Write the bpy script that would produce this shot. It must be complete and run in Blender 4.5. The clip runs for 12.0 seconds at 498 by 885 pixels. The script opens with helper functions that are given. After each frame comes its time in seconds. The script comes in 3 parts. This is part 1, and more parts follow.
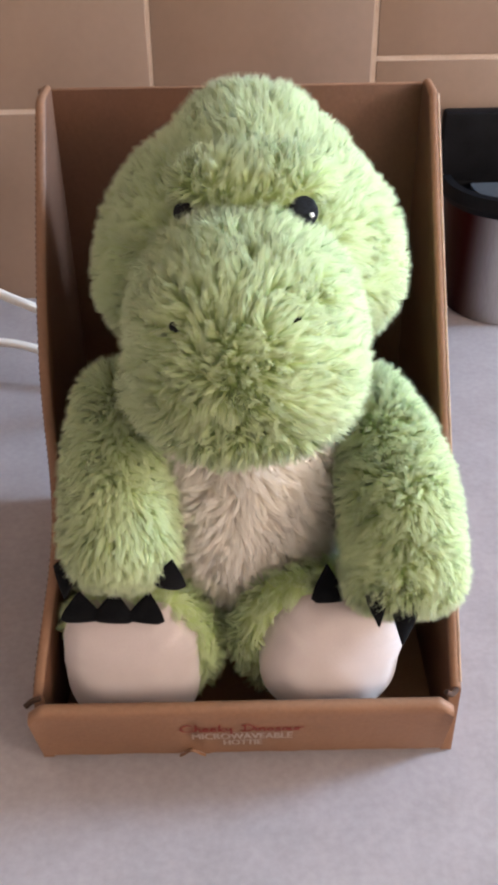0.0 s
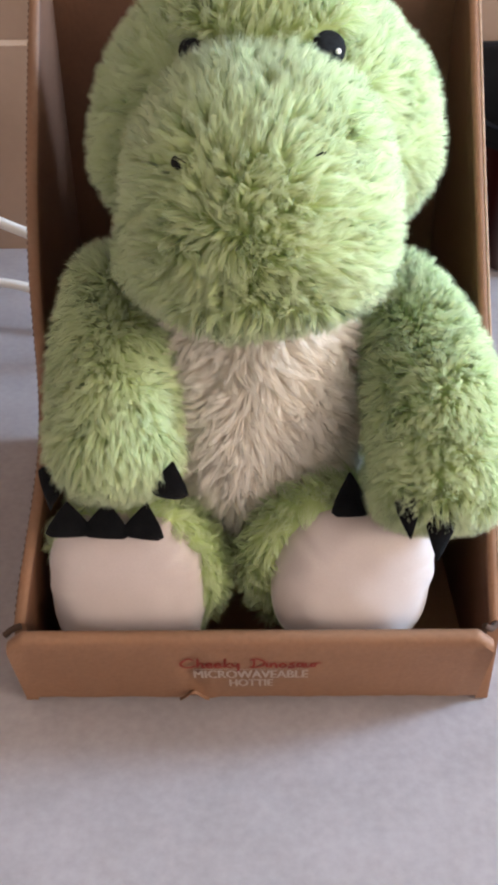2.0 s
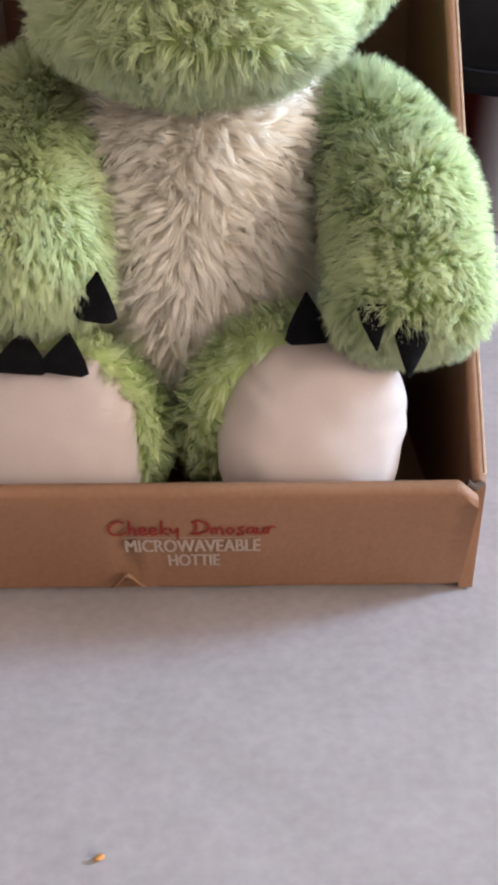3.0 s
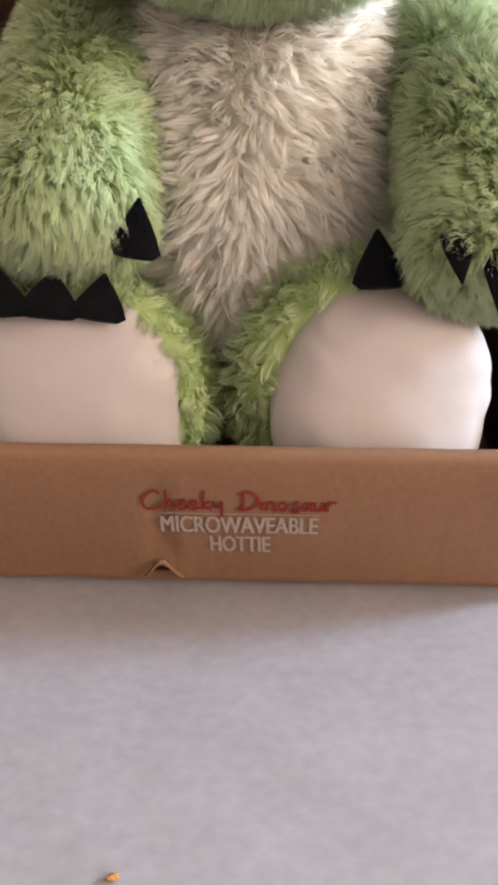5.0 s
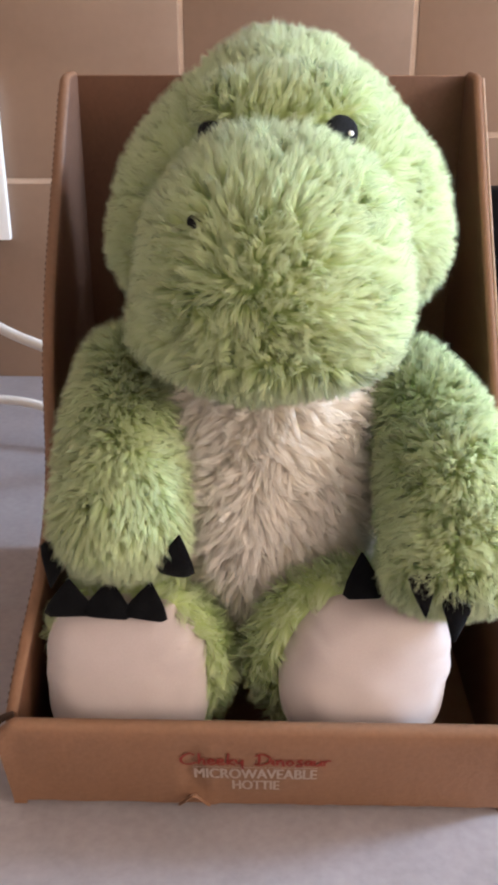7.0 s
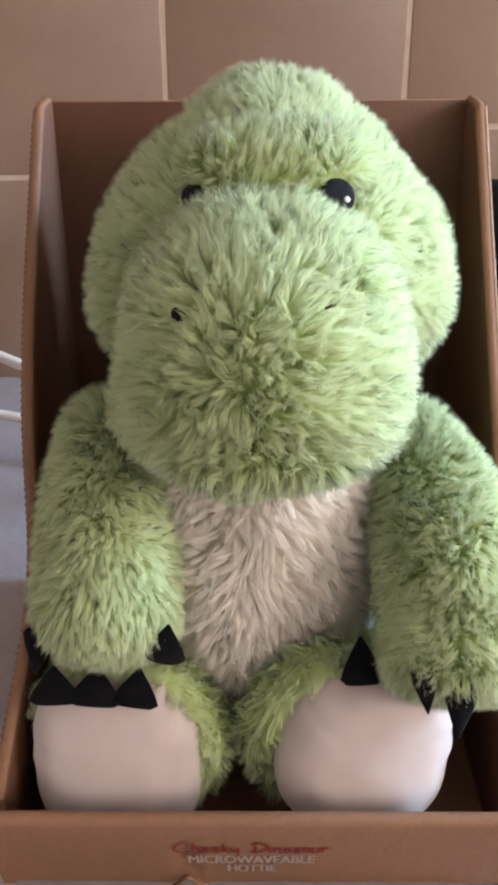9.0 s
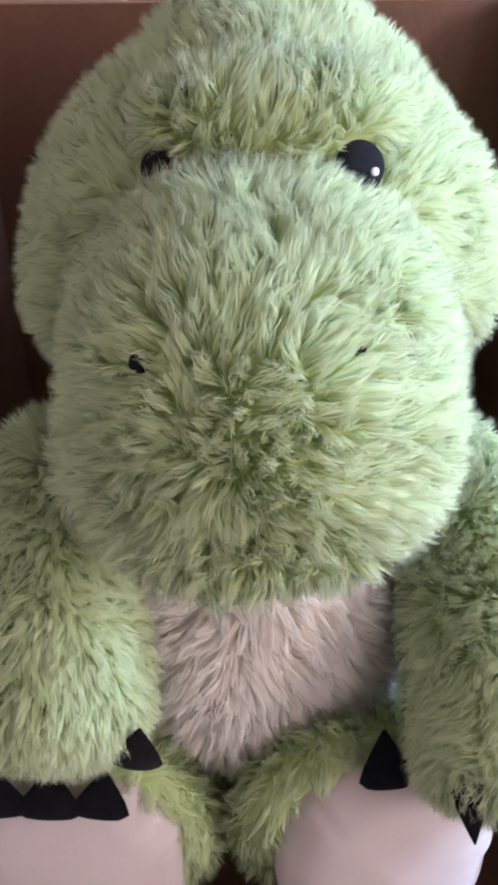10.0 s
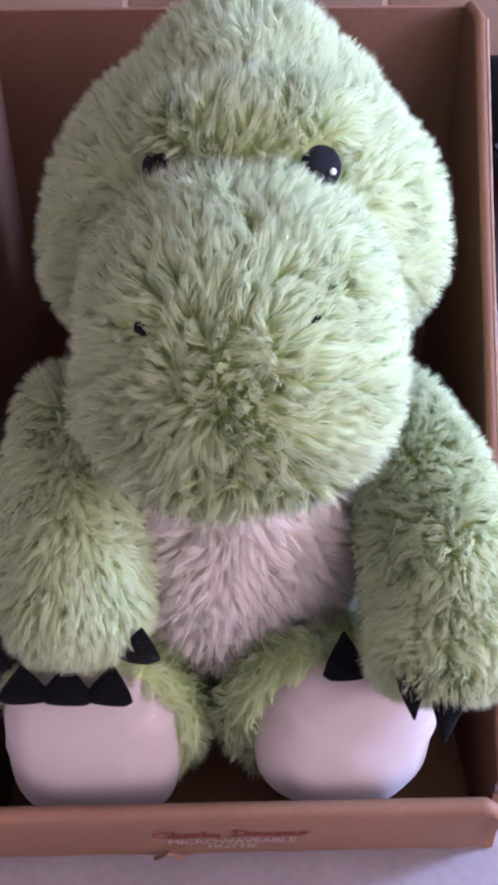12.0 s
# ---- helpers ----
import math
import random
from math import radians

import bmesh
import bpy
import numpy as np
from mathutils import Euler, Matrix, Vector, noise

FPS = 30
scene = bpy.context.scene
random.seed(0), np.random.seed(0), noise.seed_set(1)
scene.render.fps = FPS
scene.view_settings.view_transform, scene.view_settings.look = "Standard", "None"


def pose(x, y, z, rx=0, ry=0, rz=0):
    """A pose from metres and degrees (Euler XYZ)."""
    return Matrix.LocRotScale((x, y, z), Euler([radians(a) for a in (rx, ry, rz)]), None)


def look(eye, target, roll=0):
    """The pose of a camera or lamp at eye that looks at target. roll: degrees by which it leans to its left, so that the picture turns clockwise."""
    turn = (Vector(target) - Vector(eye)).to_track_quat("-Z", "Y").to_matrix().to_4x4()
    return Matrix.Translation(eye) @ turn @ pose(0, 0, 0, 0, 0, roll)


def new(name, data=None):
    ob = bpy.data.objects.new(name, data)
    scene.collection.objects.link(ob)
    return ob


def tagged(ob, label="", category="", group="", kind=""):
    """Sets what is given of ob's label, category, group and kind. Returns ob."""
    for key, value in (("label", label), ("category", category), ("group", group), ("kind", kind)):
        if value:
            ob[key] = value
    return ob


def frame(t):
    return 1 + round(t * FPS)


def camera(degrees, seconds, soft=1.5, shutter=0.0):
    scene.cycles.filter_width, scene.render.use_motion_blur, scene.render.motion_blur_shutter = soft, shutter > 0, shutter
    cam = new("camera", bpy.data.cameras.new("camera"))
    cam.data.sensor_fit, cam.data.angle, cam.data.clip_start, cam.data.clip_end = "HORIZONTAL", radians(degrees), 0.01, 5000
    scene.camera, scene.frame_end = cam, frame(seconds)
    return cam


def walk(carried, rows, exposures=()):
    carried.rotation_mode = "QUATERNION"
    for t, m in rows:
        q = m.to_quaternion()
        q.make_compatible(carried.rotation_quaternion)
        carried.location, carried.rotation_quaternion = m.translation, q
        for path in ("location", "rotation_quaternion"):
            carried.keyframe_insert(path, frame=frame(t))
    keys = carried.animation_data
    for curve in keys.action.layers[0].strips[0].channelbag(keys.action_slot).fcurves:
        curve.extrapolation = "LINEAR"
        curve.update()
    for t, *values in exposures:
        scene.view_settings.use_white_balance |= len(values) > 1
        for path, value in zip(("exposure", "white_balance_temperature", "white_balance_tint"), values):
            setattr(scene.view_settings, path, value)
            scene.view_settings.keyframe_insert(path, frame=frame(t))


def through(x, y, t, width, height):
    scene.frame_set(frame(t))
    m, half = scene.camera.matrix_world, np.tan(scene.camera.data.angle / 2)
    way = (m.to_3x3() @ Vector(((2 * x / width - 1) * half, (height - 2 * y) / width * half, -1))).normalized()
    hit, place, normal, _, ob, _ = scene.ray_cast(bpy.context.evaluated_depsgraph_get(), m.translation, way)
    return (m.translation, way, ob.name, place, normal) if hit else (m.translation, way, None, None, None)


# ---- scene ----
cam = camera(28.7, 12.0, 3.8)
PATH = [
    (0, (0.006, -0.328, 0.451), (0.009, 1.289, -0.726), -1.0),
    (0.5, (0.007, -0.33, 0.451), (0.007, 1.279, -0.737), -0.9),
    (1, (0.004, -0.32, 0.433), (0.004, 1.278, -0.77), -0.6),
    (1.5, (0.003, -0.322, 0.398), (-0.006, 1.289, -0.787), -0.5),
    (2, (0.005, -0.313, 0.371), (-0.016, 1.328, -0.771), -0.8),
    (2.5, (0.005, -0.312, 0.32), (-0.019, 1.385, -0.737), -0.8),
    (3, (0.019, -0.315, 0.253), (0.037, 1.419, -0.744), -0.2),
    (3.2, (0.012, -0.317, 0.233), (0.015, 1.444, -0.717), -0.8),
    (4.8, (0.019, -0.288, 0.192), (-0.078, 1.52, -0.658), -0.3),
    (5, (0.016, -0.289, 0.193), (-0.063, 1.521, -0.655), -0.2),
    (5.5, (0.013, -0.292, 0.201), (-0.066, 1.518, -0.647), -0.2),
    (6, (0.018, -0.298, 0.232), (-0.072, 1.522, -0.591), -0.5),
    (6.5, (0.012, -0.32, 0.284), (-0.075, 1.511, -0.517), -0.4),
    (7, (0.005, -0.326, 0.332), (-0.037, 1.49, -0.504), 0.0),
    (7.2, (0.008, -0.325, 0.343), (-0.037, 1.485, -0.507), 0.1),
    (8.8, (0.007, -0.31, 0.372), (-0.007, 1.464, -0.552), -0.2),
    (9, (0.004, -0.282, 0.371), (-0.018, 1.483, -0.571), -0.4),
    (9.5, (0.002, -0.215, 0.35), (-0.002, 1.433, -0.782), -0.6),
    (10, (-0.001, -0.173, 0.371), (0.026, 1.456, -0.79), -0.4),
    (10.5, (-0.007, -0.151, 0.382), (0.028, 1.471, -0.788), -0.1),
    (11, (0.007, -0.167, 0.376), (0.053, 1.436, -0.819), 0.0),
    (11.5, (0.004, -0.195, 0.388), (0.039, 1.394, -0.827), -0.1),
    (12, (0.003, -0.224, 0.403), (0.036, 1.356, -0.823), -0.1),
]
EXPOSURES = [(0, -0.57, 6100, 12), (2.5, -0.56, 5950, 9), (5.5, -0.47, 6150, 9), (7.0, -0.60, 6150, 13), (9.0, -0.65, 5850, 11), (9.6, -0.74, 5650, 14), (10.5, -0.67, 5250, 31), (12.0, -0.70, 5200, 39)]
walk(cam, [(t, look(eye, target, roll)) for t, eye, target, roll in PATH], EXPOSURES)


# ---- world and lights ----
world = bpy.data.worlds.new("world")
scene.world = world
world.use_nodes = True
wt = world.node_tree
sky = wt.nodes.new("ShaderNodeTexSky")
sky.sky_type, sky.sun_disc = "NISHITA", False
sky.sun_elevation, sky.sun_rotation = radians(35), radians(100)
wt.links.new(sky.outputs[0], wt.nodes["Background"].inputs[0])
wt.nodes["Background"].inputs[1].default_value = 0.1


def area(name, m, sx, sy, power, colour):
    d = bpy.data.lights.new(name, "AREA")
    d.shape, d.size, d.size_y, d.energy, d.color = "RECTANGLE", sx, sy, power, colour
    ob = new(name, d)
    ob.matrix_world = m
    return ob


# daylight in the opening of the window at the end of the worktop, close to the tiled wall
area("window_daylight", look((2.27, 0.32, 1.06), (0.0, 0.12, 0.12)), 0.42, 0.78, 150, (0.60, 0.80, 1.0))
# unseen warm fill added from across the kitchen; no window is known there
area("far_fill", look((1.5, -2.36, 1.0), (0.0, 0.2, 0.15)), 1.1, 0.9, 23, (1.0, 0.78, 0.58))
# unseen warm fill added at the front right to brighten belly and right arm
area("side_fill", look((2.27, -1.35, 1.0), (0.0, 0.1, 0.15)), 0.74, 0.8, 82, (1.0, 0.82, 0.64))


# ---- materials ----
def material(name, colour, rough=0.6, metal=0.0, spec=0.5, sheen=0.0):
    m = bpy.data.materials.new(name)
    m.use_nodes = True
    b = m.node_tree.nodes["Principled BSDF"]
    b.inputs["Base Color"].default_value = (*colour, 1)
    b.inputs["Roughness"].default_value = rough
    b.inputs["Metallic"].default_value = metal
    b.inputs["Specular IOR Level"].default_value = spec
    b.inputs["Sheen Weight"].default_value = sheen
    return m


def vary(m, colours, scale, fine, bump, stretch=(1, 1, 1), fine_amount=0.35, bump_scale=None):
    """Colour from two sizes of noise, and relief from the fine one."""
    t = m.node_tree
    n, k, b = t.nodes, t.links, t.nodes["Principled BSDF"]
    co, mp = n.new("ShaderNodeTexCoord"), n.new("ShaderNodeMapping")
    mp.inputs["Scale"].default_value = stretch
    k.new(co.outputs["Object"], mp.inputs[0])
    a, c = n.new("ShaderNodeTexNoise"), n.new("ShaderNodeTexNoise")
    a.inputs["Scale"].default_value, a.inputs["Detail"].default_value = scale, 4
    c.inputs["Scale"].default_value, c.inputs["Detail"].default_value = fine, 5
    k.new(mp.outputs[0], a.inputs[0]), k.new(mp.outputs[0], c.inputs[0])
    mix = n.new("ShaderNodeMix")
    mix.inputs[0].default_value = fine_amount
    k.new(a.outputs[0], mix.inputs[2]), k.new(c.outputs[0], mix.inputs[3])
    ramp = n.new("ShaderNodeValToRGB")
    ramp.color_ramp.elements[0].position, ramp.color_ramp.elements[1].position = 0.33, 0.67
    ramp.color_ramp.elements[0].color, ramp.color_ramp.elements[1].color = (*colours[0], 1), (*colours[1], 1)
    k.new(mix.outputs[0], ramp.inputs[0]), k.new(ramp.outputs[0], b.inputs["Base Color"])
    bp = n.new("ShaderNodeBump")
    bp.inputs["Strength"].default_value, bp.inputs["Distance"].default_value = bump, 0.002
    k.new(c.outputs[0], bp.inputs["Height"]), k.new(bp.outputs[0], b.inputs["Normal"])
    return m


def fibre(name, dark, light, tip, through=0.25, clearness=0.4):
    """Plush pile: each strand has its own tone, the tips are paler, and some light passes."""
    m = material(name, light, 0.7, 0, 0.15, 0.35)
    t = m.node_tree
    n, k, b = t.nodes, t.links, t.nodes["Principled BSDF"]
    geo = n.new("ShaderNodeNewGeometry")
    ramp = n.new("ShaderNodeValToRGB")
    ramp.color_ramp.elements[0].color, ramp.color_ramp.elements[1].color = (*dark, 1), (*light, 1)
    tuft, blend = n.new("ShaderNodeAttribute"), n.new("ShaderNodeMix")
    tuft.attribute_name = "tuft"
    blend.inputs[0].default_value = 0.25
    k.new(tuft.outputs["Fac"], blend.inputs[2]), k.new(geo.outputs["Random Per Island"], blend.inputs[3])
    k.new(blend.outputs[0], ramp.inputs[0])
    at = n.new("ShaderNodeAttribute")
    at.attribute_name = "along"
    mul = n.new("ShaderNodeMath")
    mul.operation = "MULTIPLY"
    mul.inputs[1].default_value = 0.7
    k.new(at.outputs["Fac"], mul.inputs[0])
    mix = n.new("ShaderNodeMix")
    mix.data_type = "RGBA"
    mix.inputs[7].default_value = (*tip, 1)
    k.new(mul.outputs[0], mix.inputs[0]), k.new(ramp.outputs[0], mix.inputs[6])
    k.new(mix.outputs[2], b.inputs["Base Color"])
    tr, ms = n.new("ShaderNodeBsdfTranslucent"), n.new("ShaderNodeMixShader")
    ms.inputs[0].default_value = through
    k.new(mix.outputs[2], tr.inputs[0])
    k.new(b.outputs[0], ms.inputs[1]), k.new(tr.outputs[0], ms.inputs[2])
    # thin fibres let part of the light straight through
    clear, ms2 = n.new("ShaderNodeBsdfTransparent"), n.new("ShaderNodeMixShader")
    ms2.inputs[0].default_value = clearness
    k.new(ms.outputs[0], ms2.inputs[1]), k.new(clear.outputs[0], ms2.inputs[2])
    k.new(ms2.outputs[0], n["Material Output"].inputs[0])
    return m


M_GREEN = fibre("green_plush", (0.51, 0.62, 0.235), (0.62, 0.74, 0.345), (0.84, 0.91, 0.69), 0.38, 0.20)
M_WHITE = fibre("cream_plush", (0.92, 0.84, 0.74), (0.95, 0.90, 0.82), (0.98, 0.96, 0.92), 0.32, 0.14)
M_SOLE = vary(material("cream_velour", (0.8, 0.68, 0.6), 0.8, 0, 0.25, 0.7), ((0.43, 0.365, 0.35), (0.49, 0.425, 0.41)), 40, 1500, 0.04)
M_FELT = vary(material("black_felt", (0.004, 0.004, 0.005), 0.95, 0, 0.06, 0.05), ((0.002, 0.002, 0.003), (0.006, 0.006, 0.007)), 200, 1600, 0.5)
M_THREAD = vary(material("black_thread", (0.008, 0.008, 0.01), 0.75, 0, 0.2), ((0.004, 0.004, 0.006), (0.014, 0.014, 0.018)), 300, 1500, 0.6, (1, 8, 1))
M_WHITE_THREAD = material("white_thread", (0.9, 0.9, 0.9), 0.5)
M_CARD = vary(material("kraft_card", (0.4, 0.23, 0.13), 0.62, 0, 0.35), ((0.190, 0.096, 0.053), (0.240, 0.126, 0.071)), 14, 420, 0.12, (1, 1, 1), 0.4)
# the card's brown at about half strength, set so the box inside renders dark
M_CARD_INSIDE = vary(material("darker_inner_card", (0.16, 0.08, 0.045), 0.6, 0, 0.4), ((0.105, 0.047, 0.026), (0.140, 0.066, 0.037)), 14, 420, 0.1, (1, 1, 1), 0.4)
M_CUT = vary(material("cut_card_edge", (0.6, 0.42, 0.3), 0.8, 0, 0.2), ((0.34, 0.22, 0.15), (0.50, 0.36, 0.27)), 200, 900, 0.3)
M_SLIT = material("dark_slit", (0.05, 0.025, 0.015), 0.9)
M_RED_INK = vary(material("red_ink", (0.36, 0.025, 0.015), 0.6, 0, 0.3), ((0.15, 0.014, 0.009), (0.21, 0.020, 0.012)), 100, 800, 0.05)
M_WHITE_INK = vary(material("white_ink", (0.6, 0.5, 0.44), 0.6, 0, 0.3), ((0.31, 0.235, 0.195), (0.40, 0.325, 0.28)), 100, 800, 0.05)
M_COUNTER = vary(material("counter_laminate", (0.6, 0.56, 0.56), 0.42, 0, 0.4), ((0.282, 0.256, 0.266), (0.360, 0.329, 0.343)), 34, 210, 0.05, (1, 1, 1), 0.5)
M_TILE = vary(material("tan_tile", (0.5, 0.37, 0.28), 0.38, 0, 0.5), ((0.208, 0.138, 0.096), (0.262, 0.178, 0.127)), 9, 120, 0.06, (1, 1, 1), 0.2)
def each_its_own(m, spread):
    """Lets every piece of this material differ a little in tone."""
    t = m.node_tree
    n, k, b = t.nodes, t.links, t.nodes["Principled BSDF"]
    was = b.inputs["Base Color"].links[0].from_socket
    info, mr, hsv = n.new("ShaderNodeObjectInfo"), n.new("ShaderNodeMapRange"), n.new("ShaderNodeHueSaturation")
    mr.inputs[3].default_value, mr.inputs[4].default_value = 1 - spread, 1 + spread
    k.new(info.outputs["Random"], mr.inputs[0]), k.new(mr.outputs[0], hsv.inputs["Value"])
    k.new(was, hsv.inputs["Color"]), k.new(hsv.outputs[0], b.inputs["Base Color"])


each_its_own(M_TILE, 0.06)
M_GROUT = vary(material("grout", (0.66, 0.54, 0.45), 0.9, 0, 0.2), ((0.46, 0.35, 0.275), (0.55, 0.44, 0.36)), 40, 500, 0.4)
M_PAINT = vary(material("wall_paint", (0.6, 0.52, 0.44), 0.8, 0, 0.3), ((0.60, 0.50, 0.41), (0.66, 0.56, 0.47)), 2, 60, 0.05)
M_CEIL = vary(material("ceiling_paint", (0.78, 0.74, 0.68), 0.85, 0, 0.3), ((0.76, 0.71, 0.65), (0.80, 0.76, 0.70)), 2, 60, 0.05)
M_FLOOR = vary(material("floor_boards", (0.3, 0.2, 0.13), 0.5), ((0.24, 0.15, 0.09), (0.36, 0.24, 0.16)), 6, 90, 0.1, (1, 0.1, 1))
M_PLASTIC = vary(material("white_plastic", (0.78, 0.77, 0.75), 0.3), ((0.76, 0.75, 0.73), (0.80, 0.79, 0.77)), 30, 400, 0.02)
M_CABLE = vary(material("white_cable", (0.72, 0.68, 0.62), 0.4), ((0.68, 0.63, 0.57), (0.76, 0.72, 0.67)), 40, 400, 0.03)
M_STEEL = vary(material("brushed_steel", (0.5, 0.47, 0.45), 0.34, 1.0), ((0.42, 0.39, 0.37), (0.58, 0.55, 0.53)), 60, 900, 0.08, (1, 1, 0.03))
def paint_reflection(m, other, x0, x1):
    """Paints a dark reflection into the metal's colour towards one end of the thing."""
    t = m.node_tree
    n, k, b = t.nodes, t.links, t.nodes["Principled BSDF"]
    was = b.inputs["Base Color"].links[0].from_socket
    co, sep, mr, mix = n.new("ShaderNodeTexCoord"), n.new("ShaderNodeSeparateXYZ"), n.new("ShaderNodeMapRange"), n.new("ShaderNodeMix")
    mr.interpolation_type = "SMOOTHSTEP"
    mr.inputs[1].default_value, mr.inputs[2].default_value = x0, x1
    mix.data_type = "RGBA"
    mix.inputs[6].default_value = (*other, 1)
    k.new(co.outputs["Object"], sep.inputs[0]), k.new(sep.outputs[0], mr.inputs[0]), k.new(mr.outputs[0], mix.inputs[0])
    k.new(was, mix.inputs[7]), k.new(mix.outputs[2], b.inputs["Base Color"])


# the dark red at the left end is a reflection put into the colour
paint_reflection(M_STEEL, (0.04, 0.005, 0.004), 0.204, 0.238)
M_BLACK = vary(material("black_plastic", (0.008, 0.008, 0.009), 0.55, 0, 0.1), ((0.004, 0.004, 0.005), (0.009, 0.009, 0.011)), 60, 700, 0.08)
M_GREY = vary(material("grey_plastic", (0.06, 0.065, 0.075), 0.55, 0, 0.2), ((0.05, 0.055, 0.065), (0.07, 0.075, 0.085)), 60, 700, 0.05)
M_CRUMB = vary(material("bread_crumb", (0.5, 0.24, 0.06), 0.8), ((0.38, 0.16, 0.04), (0.6, 0.32, 0.1)), 300, 1500, 0.6)


# ---- mesh helpers ----
def mesh_object(name, bm, mats, parent=None, label="", smooth=True):
    me = bpy.data.meshes.new(name)
    bmesh.ops.recalc_face_normals(bm, faces=bm.faces)
    bm.to_mesh(me)
    bm.free()
    for m in (mats if isinstance(mats, (list, tuple)) else [mats]):
        me.materials.append(m)
    if smooth:
        me.shade_smooth()
        me.set_sharp_from_angle(angle=radians(40))
    ob = new(name, me)
    if parent:
        ob.parent = parent
    if label:
        ob["label"] = label
    return ob


def part(name, bm, mat, parent, label="", smooth=True):
    return mesh_object(name, bm, mat, parent, label, smooth)


def empty(name, at=(0, 0, 0)):
    ob = new(name)
    ob.location = at
    return ob


def box_bm(lo, hi, bevel=0.0, seg=2):
    bm = bmesh.new()
    bmesh.ops.create_cube(bm, size=1)
    s = [hi[i] - lo[i] for i in range(3)]
    c = [(hi[i] + lo[i]) / 2 for i in range(3)]
    bmesh.ops.transform(bm, matrix=Matrix.Translation(c) @ Matrix.Diagonal((*s, 1)), verts=bm.verts)
    if bevel:
        bmesh.ops.bevel(bm, geom=bm.edges[:], offset=bevel, segments=seg, profile=0.6, affect="EDGES")
    return bm


def loft(rings, closed_ring=True, caps=True):
    """Skins a row of rings that have equally many points."""
    bm = bmesh.new()
    rows = [[bm.verts.new(p) for p in r] for r in rings]
    n = len(rings[0])
    for a, b in zip(rows, rows[1:]):
        for i in range(n if closed_ring else n - 1):
            j = (i + 1) % n
            bm.faces.new((a[i], a[j], b[j], b[i]))
    if caps and closed_ring:
        bm.faces.new(rows[0])
        bm.faces.new(rows[-1])
    return bm


def tube(points, radius, sides=10):
    pts = [Vector(p) for p in points]
    rings = []
    side = Vector((0, 0, 1))
    for i, p in enumerate(pts):
        d = (pts[min(i + 1, len(pts) - 1)] - pts[max(i - 1, 0)]).normalized()
        u = d.cross(side)
        u = u.normalized() if u.length > 1e-4 else d.orthogonal().normalized()
        w = u.cross(d).normalized()
        rings.append([p + radius * (math.cos(a) * u + math.sin(a) * w) for a in (2 * math.pi * k / sides for k in range(sides))])
    return loft(rings)


def spline(points, steps=10):
    """A smooth line through the points."""
    p = [Vector(q) for q in points]
    p = [2 * p[0] - p[1]] + p + [2 * p[-1] - p[-2]]
    out = []
    for a, b, c, d in zip(p, p[1:], p[2:], p[3:]):
        for k in range(steps):
            t = k / steps
            out.append(0.5 * ((2 * b) + (c - a) * t + (2 * a - 5 * b + 4 * c - d) * t * t + (3 * b - a - 3 * c + d) * t ** 3))
    out.append(p[-2])
    return out


# ---- plush ----
def grid_tris(rows, cols):
    i, j = np.meshgrid(np.arange(rows - 1), np.arange(cols), indexing="ij")
    a, b = i * cols + j, i * cols + (j + 1) % cols
    c, d = a + cols, b + cols
    return np.concatenate([np.stack([a, d, b], -1).reshape(-1, 3), np.stack([a, c, d], -1).reshape(-1, 3)])


def outward(V, T):
    """The triangles, turned so that they face away from the middle."""
    cr = np.cross(V[T[:, 1]] - V[T[:, 0]], V[T[:, 2]] - V[T[:, 0]])
    return T if (cr * (V[T[:, 0]] - V.mean(0))).sum() > 0 else T[:, ::-1]


def ellipsoid(centre, radii, turn=(0, 0, 0), power=1.0, rows=28, cols=40, lumps=0.0, seed=0):
    """Points and triangles of a rounded body. power under 1 makes it boxier."""
    th = np.linspace(0.001, math.pi - 0.001, rows)
    ph = np.linspace(0, 2 * math.pi, cols, endpoint=False)
    T, P = np.meshgrid(th, ph, indexing="ij")
    f = lambda v: np.sign(v) * np.abs(v) ** power
    p = np.stack([f(np.sin(T) * np.cos(P)), f(np.sin(T) * np.sin(P)), f(np.cos(T))], -1).reshape(-1, 3)
    if lumps:
        r = np.array([noise.noise(Vector(q) * 2.2 + Vector((seed, 0, 0))) for q in p])
        p = p * (1 + lumps * r)[:, None]
    m = np.array(pose(0, 0, 0, *turn).to_3x3())
    V = (p * np.array(radii)) @ m.T + np.array(centre)
    return V, outward(V, grid_tris(rows, cols))


